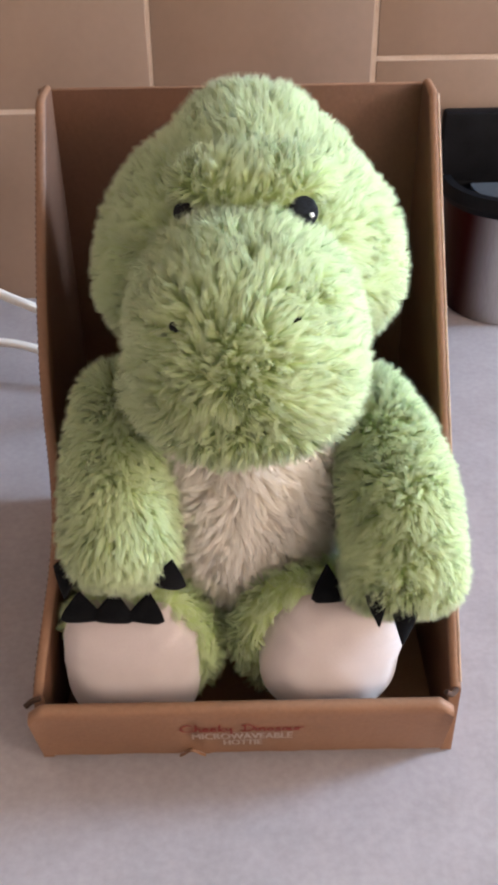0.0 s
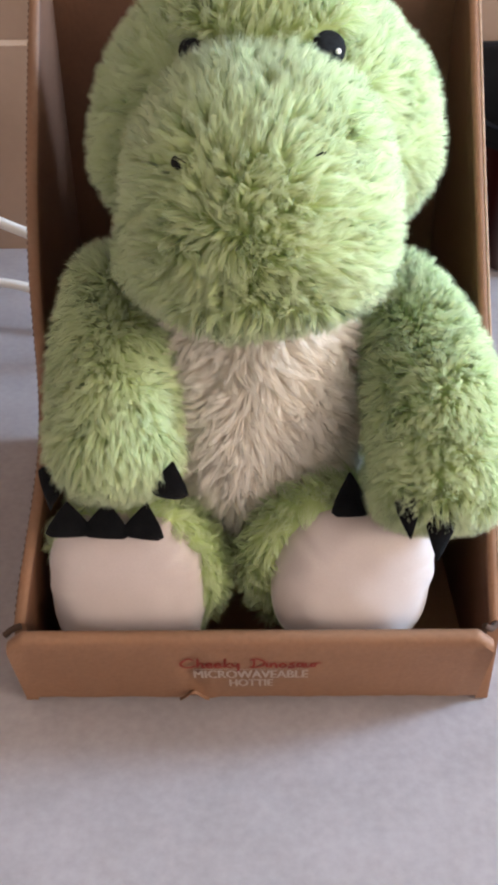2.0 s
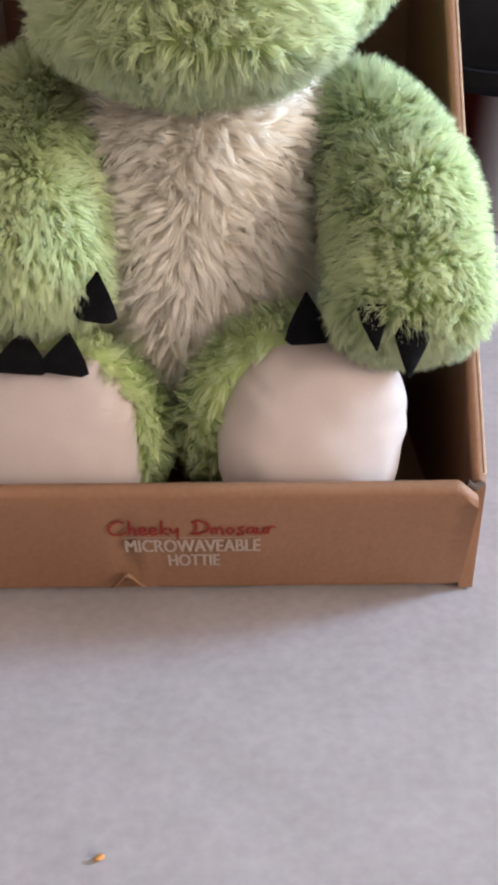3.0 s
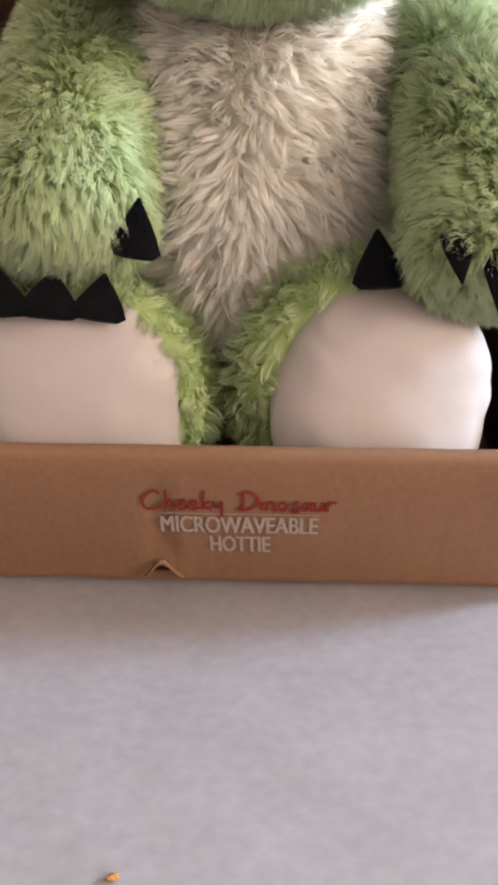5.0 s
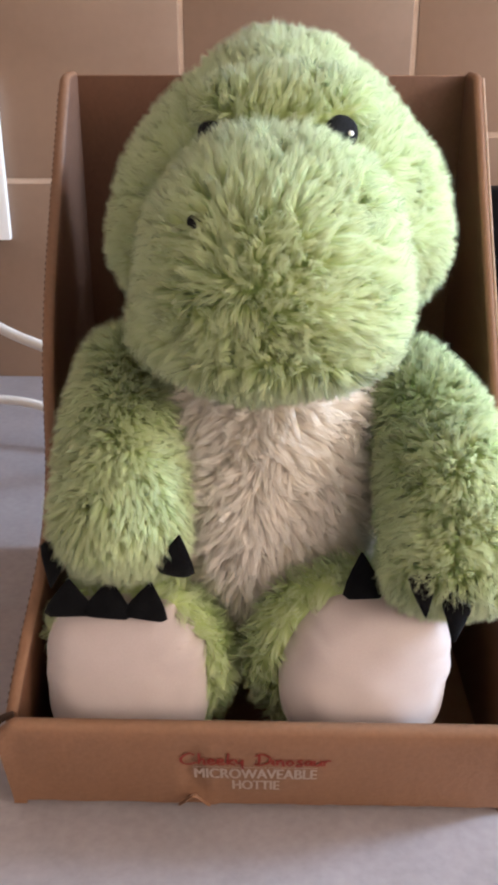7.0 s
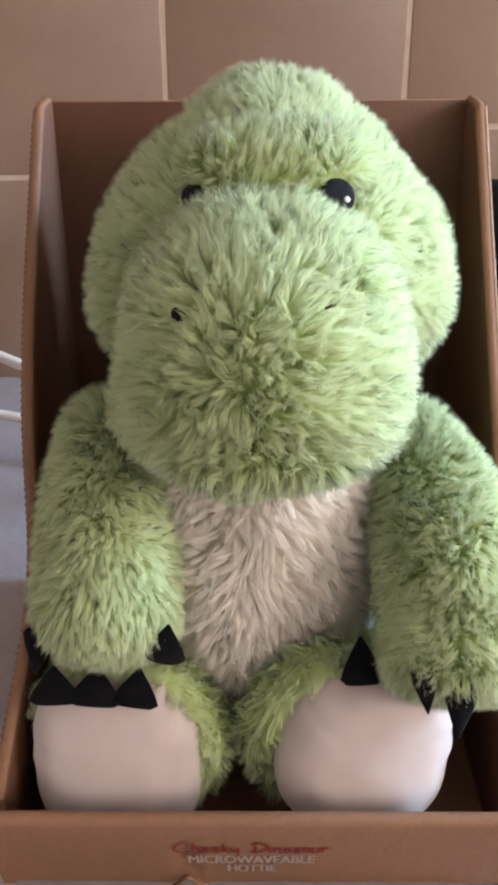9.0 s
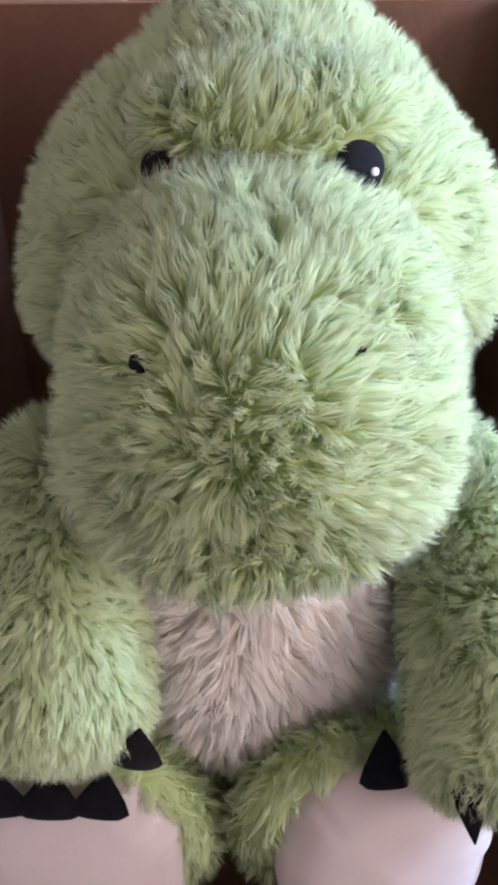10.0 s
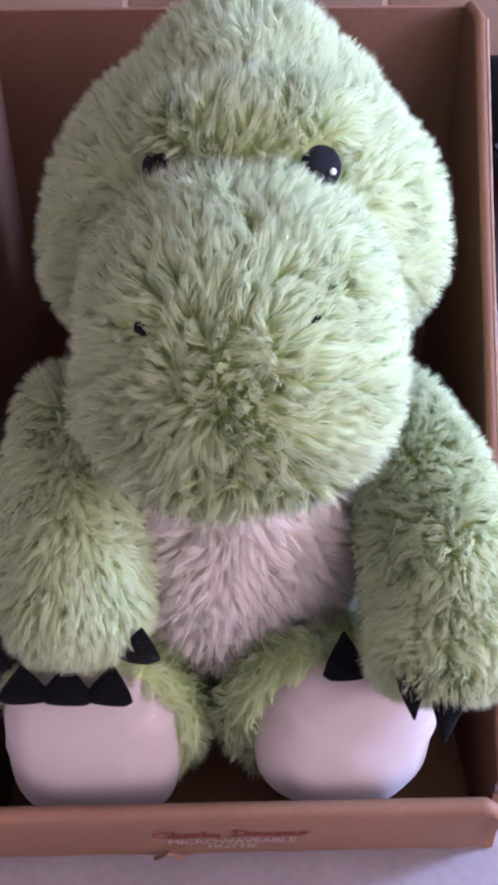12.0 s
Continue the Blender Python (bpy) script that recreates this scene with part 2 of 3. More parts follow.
def limb(spine, cols=32, lumps=0.05, seed=0, cap=1.0):
    """A stuffed limb: rows of (x, y, z, radius) from end to end, with round ends; a small cap makes the last end blunt."""
    c = [Vector(s[:3]) for s in spine]
    pts = spline(c, 8)
    rad = [v.x for v in spline([(s[3], 0, 0) for s in spine], 8)]
    a0, a1 = (pts[0] - pts[1]).normalized(), (pts[-1] - pts[-2]).normalized()
    line = [(pts[0] + a0 * rad[0] * math.sin(k), rad[0] * math.cos(k)) for k in (1.57, 1.2, 0.8, 0.4)]
    line += list(zip(pts, rad))
    line += [(pts[-1] + a1 * cap * rad[-1] * math.sin(k), rad[-1] * math.cos(k) ** (0.4 + 0.6 * cap)) for k in (0.4, 0.8, 1.2, 1.57)]
    out = []
    for i, (p, r) in enumerate(line):
        d = (line[min(i + 1, len(line) - 1)][0] - line[max(i - 1, 0)][0]).normalized()
        u = d.cross(Vector((1, 0, 0.2))).normalized()
        w = u.cross(d)
        for k in range(cols):
            a = 2 * math.pi * k / cols
            q = p + r * (math.cos(a) * u + math.sin(a) * w)
            q += (q - p) * lumps * noise.noise(q * 45 + Vector((seed, 0, 0)))
            out.append(q[:])
    return np.array(out), outward(np.array(out), grid_tris(len(line), cols))


def join(*bodies):
    vs, ts, k = [], [], 0
    for v, t in bodies:
        vs.append(v), ts.append(t + k)
        k += len(v)
    return np.concatenate(vs), np.concatenate(ts)


def pear(body, middle, amount, height):
    """Narrows a body above its middle and widens it below."""
    V, T = body
    V = V.copy()
    V[:, 0] = middle[0] + (V[:, 0] - middle[0]) * (1 - amount * np.tanh((V[:, 2] - middle[2]) / height))
    return V, T


def unit(a):
    return a / np.maximum(np.linalg.norm(a, axis=1, keepdims=True), 1e-9)


def plush(name, body, mat, parent, count, length, comb, lay=0.8, width=0.00036, clump=26, grip=0.6, bald=(), short=(), inside=(), messy=1.0, label="", seed=1):
    """A stuffed body with its pile: strands in tufts, combed along comb(points). bald, short: (centre, radius) without or with little pile;
    inside: bodies (centre, radii) that swallow the pile."""
    from mathutils.kdtree import KDTree
    rng = np.random.default_rng(seed)
    V, T = body
    A, B, C = V[T[:, 0]], V[T[:, 1]], V[T[:, 2]]
    cr = np.cross(B - A, C - A)
    vn = np.zeros_like(V)
    for k in range(3):
        np.add.at(vn, T[:, k], cr)
    vn = unit(vn)
    w = np.linalg.norm(cr, axis=1)
    t = rng.choice(len(T), count, p=w / w.sum())
    u, v = rng.random(count), rng.random(count)
    flip = u + v > 1
    u[flip], v[flip] = 1 - u[flip], 1 - v[flip]
    root = A[t] + (B - A)[t] * u[:, None] + (C - A)[t] * v[:, None]
    n = unit(vn[T[t, 0]] * (1 - u - v)[:, None] + vn[T[t, 1]] * u[:, None] + vn[T[t, 2]] * v[:, None])
    # the pile is thinner on the side that is pressed against the box
    keep = (n[:, 1] < 0.35) | (rng.random(count) < 0.35)
    L = length * (0.7 + 0.5 * rng.random(count))
    for c, r in bald:
        keep &= np.linalg.norm(root - np.array(c), axis=1) > r
    for c, r in short:
        d = np.linalg.norm(root - np.array(c), axis=1)
        L *= np.clip(d / r, 0.3, 1)
    for c, r in inside:
        keep &= (((root - np.array(c)) / np.array(r)) ** 2).sum(1) > 1
    root, n, L = root[keep], n[keep], L[keep]
    N = len(root)
    flow = np.array(comb(root))
    flow = flow - (flow * n).sum(1, keepdims=True) * n
    # tufts: a strand leans to the tip of the nearest tuft
    K = max(8, N // clump)
    tree = KDTree(K)
    ci = rng.choice(N, K, replace=False)
    for i, q in enumerate(ci):
        tree.insert(root[q], i)
    tree.balance()
    near = np.array([tree.find(p)[1] for p in root])
    eddy = np.array([(noise.noise_vector(Vector(p) * 60) + 0.7 * noise.noise_vector(Vector(p) * 170))[:] for p in root[ci]])
    eddy -= (eddy * n[ci]).sum(1, keepdims=True) * n[ci]
    cflow = lay * flow[ci] + messy * 0.8 * eddy
    cdir = unit(n[ci] + cflow + messy * 0.34 * rng.normal(size=(K, 3)))
    clen = length * (0.65 + 0.6 * rng.random(K))
    ctip = root[ci] + cdir * clen[:, None]
    d = unit(n + cflow[near] + 0.25 * rng.normal(size=(N, 3)))
    tip = root + d * L[:, None]
    g = grip * (0.55 + 0.45 * rng.random(N))[:, None]
    tip = tip * (1 - g) + (ctip[near] + 0.12 * (root - root[ci][near]) + (L / length - 0.95)[:, None] * length * 0.5 * cdir[near]) * g
    tip = root + unit(tip - root) * L[:, None]
    dirs = unit(tip - root)
    mid = root + L[:, None] * 0.55 * unit(dirs + 0.45 * n + 0.12 * rng.normal(size=(N, 3)))
    side = unit(np.cross(dirs, n + 0.7 * rng.normal(size=(N, 3))))
    side *= np.sign((np.cross(side, dirs) * n).sum(1, keepdims=True) + 1e-9)
    wd = (width * (0.7 + 0.6 * rng.random(N)))[:, None]
    P = np.stack([root - side * wd * 0.5, root + side * wd * 0.5, mid - side * wd * 0.45, mid + side * wd * 0.45, tip], 1)
    face_n = np.cross(side, dirs)
    # each tuft is rounded like a small cone
    off = root - root[ci][near]
    off -= (off * n).sum(1, keepdims=True) * n
    sn = unit(n * 0.62 + face_n * 0.13 + 0.30 * np.clip(off / (1.3 * math.sqrt(w.sum() / 2 / K / math.pi)), -1, 1) + 0.1 * rng.normal(size=(N, 3)))
    nb = len(V)
    base = nb + 5 * np.arange(N)[:, None]
    quads = base + np.array([0, 1, 3, 2])
    tris = base + np.array([2, 3, 4])
    co = np.concatenate([V, P.reshape(-1, 3)])
    loops = np.concatenate([T.ravel(), quads.ravel(), tris.ravel()])
    sizes = np.concatenate([np.full(len(T), 3), np.full(len(quads), 4), np.full(len(tris), 3)])
    me = bpy.data.meshes.new(name)
    me.vertices.add(len(co))
    me.vertices.foreach_set("co", co.astype(np.float32).ravel())
    me.loops.add(len(loops))
    me.loops.foreach_set("vertex_index", loops.astype(np.int32))
    me.polygons.add(len(sizes))
    me.polygons.foreach_set("loop_start", np.concatenate([[0], np.cumsum(sizes)[:-1]]).astype(np.int32))
    me.update(calc_edges=True)
    at = me.attributes.new("along", "FLOAT", "POINT")
    at.data.foreach_set("value", np.concatenate([np.zeros(nb), np.tile([0, 0, 0.5, 0.5, 1.0], N)]).astype(np.float32))
    tuft = me.attributes.new("tuft", "FLOAT", "POINT")
    tuft.data.foreach_set("value", np.concatenate([np.full(nb, 0.5), np.repeat(rng.random(K)[near], 5)]).astype(np.float32))
    me.materials.append(mat)
    me.shade_smooth()
    me.normals_split_custom_set_from_vertices(np.concatenate([vn, np.repeat(sn, 5, 0)]).tolist())
    ob = new(name, me)
    ob.parent = parent
    if label:
        ob["label"] = label
    return ob


# ---- the kitchen ----
WALL_Y = 0.544
X0, X1, Y0, FLOOR_Z, CEIL_Z = -1.6, 2.3, -2.4, -0.9, 1.5

tagged(mesh_object("floor", box_bm((X0, Y0, FLOOR_Z - 0.05), (X1, WALL_Y, FLOOR_Z)), M_FLOOR), "brown wooden kitchen floor", "floor", kind="structure")
tagged(mesh_object("ceiling", box_bm((X0, Y0, CEIL_Z), (X1, WALL_Y, CEIL_Z + 0.05)), M_CEIL), "plain off-white kitchen ceiling", "ceiling", kind="structure")
tagged(mesh_object("wall_left", box_bm((X0 - 0.1, Y0 - 0.1, FLOOR_Z), (X0, WALL_Y + 0.1, CEIL_Z)), M_PAINT), "plain warm beige painted kitchen wall", "wall", kind="structure")


def wall_with_opening(name, axis, at, thick, span, z, hole_span, hole_z, mat):
    """A wall across one axis, with one opening through it."""
    bm = bmesh.new()
    (a0, a1), (z0, z1), (h0, h1), (k0, k1) = span, z, hole_span, hole_z
    for lo, hi, zl, zh in ((a0, h0, z0, z1), (h1, a1, z0, z1), (h0, h1, z0, k0), (h0, h1, k1, z1)):
        l, h = ((at, lo, zl), (at + thick, hi, zh)) if axis == "x" else ((lo, at, zl), (hi, at + thick, zh))
        piece = box_bm(l, h)
        me = bpy.data.meshes.new("piece")
        piece.to_mesh(me)
        piece.free()
        bm.from_mesh(me)
        bpy.data.meshes.remove(me)
    return mesh_object(name, bm, mat)


tagged(wall_with_opening("wall_right", "x", X1, 0.1, (-0.3, WALL_Y + 0.1), (FLOOR_Z, CEIL_Z), (0.10, 0.54), (0.66, 1.46), M_PAINT),
       "beige painted wall with the window above the worktop", "wall", kind="structure")
# this part of the end wall is opened only for the added side fill
tagged(wall_with_opening("wall_right_front", "x", X1, 0.1, (Y0 - 0.1, -0.3), (FLOOR_Z, CEIL_Z), (-1.73, -0.97), (0.59, 1.42), M_PAINT),
       "beige painted wall with an opening for the added side fill", "wall", kind="structure")
# opened only for the added far fill lamp
tagged(wall_with_opening("wall_front", "y", Y0 - 0.1, 0.1, (X0, X1), (FLOOR_Z, CEIL_Z), (0.9, 2.1), (0.5, 1.45), M_PAINT),
       "beige painted wall with an opening for the added far fill", "wall", kind="structure")
wall = mesh_object("wall_back", box_bm((X0, WALL_Y + 0.0012, FLOOR_Z), (X1, WALL_Y + 0.1, CEIL_Z)), M_GROUT)
tagged(wall, "tan tiled splashback wall with pale grout joints", "wall", kind="structure")

counter = mesh_object("counter", box_bm((X0, -0.42, -0.04), (X1, WALL_Y + 0.001, 0.0), 0.004), M_COUNTER)
tagged(counter, "pale grey mottled laminate kitchen worktop", "worktop", kind="structure")
tagged(mesh_object("counter_base", box_bm((X0, -0.38, FLOOR_Z), (X1, WALL_Y + 0.001, -0.041)), M_PAINT), "plain beige cupboard front below the worktop", "cupboard", kind="structure")


# ---- cardboard display box ----
BL, BR, BACK, TOP = -0.109, 0.114, 0.229, 0.295
LIP_H, LIP_LEAN = 0.0625, -0.017
display_box = empty("display_box", (0, 0, 0))
tagged(display_box, "open-fronted brown kraft cardboard display box holding the plush toy", "box")


def bow(y, z):
    """How far the squeezed side panel bends inwards."""
    f = math.exp(-((y - 0.065) / 0.05) ** 2) * math.exp(-((z - 0.10) / 0.09) ** 2)
    return 0.0105 * f + 0.004 * min(1, y / 0.12)


def side_panel(x, inward, bent):
    rings = []
    th = 0.0058
    cols = 40
    for i in range(cols + 1):
        y = 0.002 + (BACK - 0.004) * i / cols
        h = min(TOP, 0.051 + y * 1.187)
        ring = []
        for j in range(13):
            z = 0.001 + (h - 0.004) * j / 12
            ring.append((x, y, z))
        for k in range(1, 6):
            a = math.pi * k / 6
            ring.append((x + inward * th * 0.5 * (1 - math.cos(a)), y, h - 0.003 + 0.003 * math.sin(a)))
        for j in range(12, -1, -1):
            z = 0.001 + (h - 0.004) * j / 12
            ring.append((x + inward * th, y, z))
        rings.append([(p[0] + (inward * bow(p[1], p[2]) if bent else inward * 0.0015 * math.sin(9 * p[1])), p[1], p[2]) for p in ring])
    return loft(rings)


def darken_inside(ob, facing):
    """Inner faces take the darker card brown."""
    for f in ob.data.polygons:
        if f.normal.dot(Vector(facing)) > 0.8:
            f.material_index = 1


darken_inside(part("side_panel", side_panel(BL, 1, True), [M_CARD, M_CARD_INSIDE], display_box, "brown card side bowed inwards"), (1, 0, 0))
darken_inside(part("side_panel", side_panel(BR, -1, False), [M_CARD, M_CARD_INSIDE], display_box), (-1, 0, 0))
darken_inside(part("back_panel", box_bm((BL + 0.002, BACK - 0.004, 0.001), (BR - 0.002, BACK, TOP - 0.002), 0.001), [M_CARD, M_CARD_INSIDE], display_box), (0, -1, 0))
part("base_panel", box_bm((BL + 0.006, 0.004, 0.001), (BR - 0.006, BACK - 0.005, 0.005), 0.001), M_CARD, display_box)


def front_lip():
    rings = []
    n = 120
    for i in range(n + 1):
        s = i / n
        x = -0.1075 + 0.2155 * s
        edge = min(s, 1 - s)
        ragged = 0.0006 * noise.noise(Vector((x * 60, 3, 0))) + 0.0005 * noise.noise(Vector((x * 160, 9, 0)))
        tear = 0.0092 * math.exp(-((x + 0.0265) / 0.0046) ** 2) - 0.001 * math.exp(-((x + 0.019) / 0.002) ** 2)
        puff = -0.004 * math.exp(-((x + 0.0265) / 0.006) ** 2)
        low = 0.0052 + ragged + tear
        cut = max(0.0, 0.007 - edge * 0.2155) / 0.007
        high = LIP_H - 0.006 * cut
        ring = []
        for j in range(9):
            v = j / 8
            z = low + (high - 0.004 - low) * v
            y = LIP_LEAN * v + puff * (1 - v) ** 6 - 0.0015 * math.sin(math.pi * v) * math.sin(math.pi * s)
            ring.append((x * (1 - 0.012 * v), y, z))
        for k in range(1, 6):
            a = math.pi * k / 6
            ring.append((x * 0.988, LIP_LEAN + 0.0035 * (1 - math.cos(a)), high - 0.004 + 0.004 * math.sin(a)))
        for j in range(8, -1, -1):
            v = j / 8
            ring.append((x * (1 - 0.012 * v), LIP_LEAN * v + 0.007, low + (high - 0.004 - low) * v))
        rings.append(ring)
    return loft(rings)


lip = part("front_lip", front_lip(), M_CARD, display_box, "folded card lip with a torn lower edge")

# the curled paper at the tear
rings = []
for i in range(25):
    s_ = i / 24
    x = -0.0335 + 0.014 * s_
    z = 0.0058 + 0.0086 * math.exp(-((x + 0.0265) / 0.0050) ** 2)
    y = -0.0015 - 0.0035 * math.exp(-((x + 0.0265) / 0.007) ** 2)
    h = 0.0010 * math.sin(math.pi * s_) + 0.0002
    rings.append([(x, y - 0.0006, z - h), (x, y - 0.0012, z), (x, y - 0.0004, z + h * 0.8), (x, y + 0.0006, z + h * 0.4), (x, y + 0.0004, z - h * 0.6)])
part("torn_edge", loft(rings), M_CARD, lip, "curled torn paper edge")

# the lip's crushed corners: dark tubes stand for shaded gaps and torn card
for line in (((-0.1095, -0.006, 0.0530), (-0.106, -0.004, 0.0550), (-0.102, -0.003, 0.0560)), ((0.1045, -0.004, 0.0560), (0.108, -0.003, 0.0530), (0.1115, 0.001, 0.0520))):
    part("torn_corner_gap", tube(spline(line, 6), 0.0015, 8), M_SLIT, lip, "dark strip for the shaded gap at the torn card corner")

# ---- the plush dinosaur ----
toy = empty("plush_dinosaur", (0.003, 0.1, 0.006))
tagged(toy, "shaggy light green plush dinosaur with cream belly sitting in its box", "plush toy")
toy_inv = Matrix.Translation((-0.003, -0.1, -0.006))


def under_toy(ob):
    ob.matrix_parent_inverse = toy_inv
    return ob


HEAD_C, HEAD_R = (0.0085, 0.125, 0.244), (0.073, 0.060, 0.064)
MUZ_C, MUZ_R = (0.0058, 0.058, 0.2360), (0.0485, 0.060, 0.0455)
EYES = (((0.0322, 0.072, 0.2832), 0.0068), ((-0.0200, 0.075, 0.2825), 0.0048))
NOSTRILS = ((-0.022, 0.010, 0.260), (0.026, 0.0115, 0.262))


def from_point(c, down=0.3, forward=0.0):
    def f(p):
        return unit(unit(p - np.array(c)) + np.array((0, forward, -down)))
    return f


def flow_to(v):
    return lambda p: np.tile(np.array(v, float), (len(p), 1))


head = join(pear(ellipsoid(HEAD_C, HEAD_R, (0, 0, 0), 1.0, lumps=0.06), (0.0085, 0, 0.238), 0.17, 0.05),
            ellipsoid((0.009, 0.124, 0.285), (0.035, 0.045, 0.026), (20, 0, 0), lumps=0.08),
            ellipsoid((0.010, 0.088, 0.290), (0.033, 0.018, 0.012), (15, 0, 0)))
# the crease across the brow, and the seams that run up from it
BROW = [((-0.014 + 0.006 * k, 0.069 + 0.0006 * abs(k - 4), 0.297), 0.0030) for k in range(9)]
BROW += [((-0.012 + 0.007 * k, 0.080, 0.309), 0.0036) for k in range(7)]
under_toy(plush("head", head, M_GREEN, toy, 225000, 0.0084, from_point((0.006, 0.06, 0.255), 0.0), lay=0.42, clump=24, grip=0.84, messy=1.0, width=0.00036,
                bald=[(EYES[0][0], 0.0080), (EYES[1][0], 0.0046)], short=[(EYES[0][0], 0.016), (EYES[1][0], 0.007)] + BROW, inside=[(MUZ_C, (0.045, 0.05, 0.042))], seed=2))
# the mouth, a crease that turns up at both ends between the muzzle and the lower lip
MOUTH = [((0.003 + 0.032 * k / 4, 0.001 + 0.010 * (k / 4) ** 2, 0.224 + 0.006 * (k / 4) ** 2), 0.0055) for k in range(-4, 5)]
muzzle = join(pear(ellipsoid(MUZ_C, MUZ_R, (6, 0, 0), 0.9, lumps=0.06, seed=4), (0.0055, 0, 0.236), 0.10, 0.03),
              ellipsoid((0.0045, 0.051, 0.2155), (0.0500, 0.052, 0.0195), (4, 0, 0), 0.95, lumps=0.05, seed=6))
under_toy(plush("muzzle", muzzle, M_GREEN, toy, 215000, 0.0090, from_point((-0.004, -0.012, 0.236), 0.08), lay=0.42, clump=28, grip=0.86, messy=1.1, width=0.00036,
                bald=[(NOSTRILS[0], 0.0044), (NOSTRILS[1], 0.0030)], short=[(NOSTRILS[0], 0.009), (NOSTRILS[1], 0.005), (EYES[0][0], 0.015)] + MOUTH, seed=3))
under_toy(plush("torso", ellipsoid((0.004, 0.122, 0.125), (0.066, 0.06, 0.095)), M_GREEN, toy, 22000, 0.010, flow_to((0, 0, -1)), seed=5))


def belly_flow(p):
    s = np.tanh((p[:, 0] - 0.002) / 0.010)
    return unit(np.stack([s * 0.75, np.zeros(len(p)), -0.75 * np.ones(len(p))], 1))


under_toy(plush("belly", ellipsoid((0.004, 0.094, 0.128), (0.060, 0.056, 0.082), (-6, 0, 0), 0.95, lumps=0.05, seed=8), M_WHITE, toy, 100000, 0.0098, belly_flow,
                lay=0.9, clump=24, grip=0.84, messy=1.0, width=0.00038, label="cream long-pile belly", seed=6))


def arm_flow(p):
    return unit(np.stack([np.zeros(len(p)), -0.35 * np.ones(len(p)), -1.0 * np.ones(len(p))], 1))


ARM_L = [(-0.057, 0.084, 0.173, 0.0205), (-0.058, 0.059, 0.156, 0.0232), (-0.0575, 0.034, 0.126, 0.0245)]
ARM_R = [(0.066, 0.088, 0.168, 0.0205), (0.077, 0.058, 0.156, 0.0235), (0.0800, 0.034, 0.142, 0.0250), (0.0800, 0.014, 0.118, 0.0252)]
under_toy(plush("arm", limb(ARM_L, seed=1, cap=0.7), M_GREEN, toy, 95000, 0.0092, arm_flow, lay=0.75, clump=25, grip=0.84, messy=0.95, width=0.00036, bald=[((-0.0330, 0.010, 0.123), 0.008)], seed=7))
under_toy(plush("arm", limb(ARM_R, seed=2, cap=0.5), M_GREEN, toy, 105000, 0.0080, arm_flow, lay=0.5, clump=22, grip=0.82, messy=1.05, width=0.00036, bald=[((0.0650, -0.012, 0.122), 0.0055), ((0.0780, -0.013, 0.114), 0.0075)], seed=8))


def leg_flow(p):
    return unit(np.stack([np.zeros(len(p)), -1.0 * np.ones(len(p)), 0.1 * np.ones(len(p))], 1))


LEG_L = [(-0.042, 0.115, 0.050, 0.034), (-0.047, 0.085, 0.055, 0.038), (-0.051, 0.048, 0.058, 0.040)]
LEG_R = [(0.038, 0.115, 0.050, 0.036), (0.039, 0.085, 0.056, 0.040), (0.040, 0.052, 0.062, 0.040)]


def cuff(c, rx, rz, thick):
    """The furry trim that frames a sole, thickest on its inner side."""
    out = []
    for k in range(11):
        a = radians(65 + 150 * k / 10) if c[0] > 0 else radians(-35 + 190 * k / 10)
        inner = 0.5 - 0.5 * math.cos(a) if c[0] > 0 else 0.5 + 0.5 * math.cos(a)
        out.append((c[0] + rx * math.cos(a), c[1] + 0.007, c[2] + rz * math.sin(a), thick * (0.45 + 0.6 * inner)))
    return limb(out, cols=16, seed=c[0] * 90)


under_toy(plush("leg", join(limb(LEG_L, seed=3), cuff((-0.056, 0.022, 0.060), 0.035, 0.038, 0.0085)), M_GREEN, toy, 62000, 0.0080, leg_flow, lay=0.55, clump=26, grip=0.86, messy=1.1, inside=[((-0.056, 0.018, 0.060), (0.0345, 0.03, 0.041))], seed=9))
under_toy(plush("leg", join(limb(LEG_R, seed=4), cuff((0.046, 0.022, 0.066), 0.038, 0.039, 0.0095)), M_GREEN, toy, 66000, 0.0080, leg_flow, lay=0.55, clump=26, grip=0.86, messy=1.1, inside=[((0.046, 0.018, 0.064), (0.0365, 0.03, 0.042))], seed=10))


def sole(c, rx, rz, ry, tilt, roll, square, folds):
    """A stuffed sole. folds: (angle, depth) of the creases that run in from its seam."""
    V, T = ellipsoid((0, 0, 0), (rx, ry, rz), (0, 0, 0), square, 56, 72, 0.05, c[0] * 50)
    ang = np.degrees(np.arctan2(V[:, 2] / rz, V[:, 0] / rx))
    rim = np.clip(np.hypot(V[:, 0] / rx, V[:, 2] / rz) - 0.35, 0, 1) ** 1.3
    for a, depth in folds:
        gap = (ang - a + 180) % 360 - 180
        dent = depth * rim * (np.exp(-(gap / 4.5) ** 2) - 0.45 * np.exp(-((gap - 9) / 6) ** 2))
        V[:, 1] += np.where(V[:, 1] < 0, dent * 1.6, 0)
        V[:, [0, 2]] *= (1 - dent * 14)[:, None]
    V = V @ np.array(pose(0, 0, 0, tilt, roll, 0).to_3x3()).T + np.array(c)
    bm = bmesh.new()
    vs = [bm.verts.new(v) for v in V]
    for t in T:
        bm.faces.new([vs[i] for i in t])
    return bm


under_toy(part("foot_sole", sole((-0.056, 0.022, 0.060), 0.0355, 0.0405, 0.019, -14, -3, 0.74, ((28, 0.0026), (8, 0.0018), (46, 0.0007), (168, 0.0012))), M_SOLE, toy, "smooth cream velour foot sole with puckered edge"))
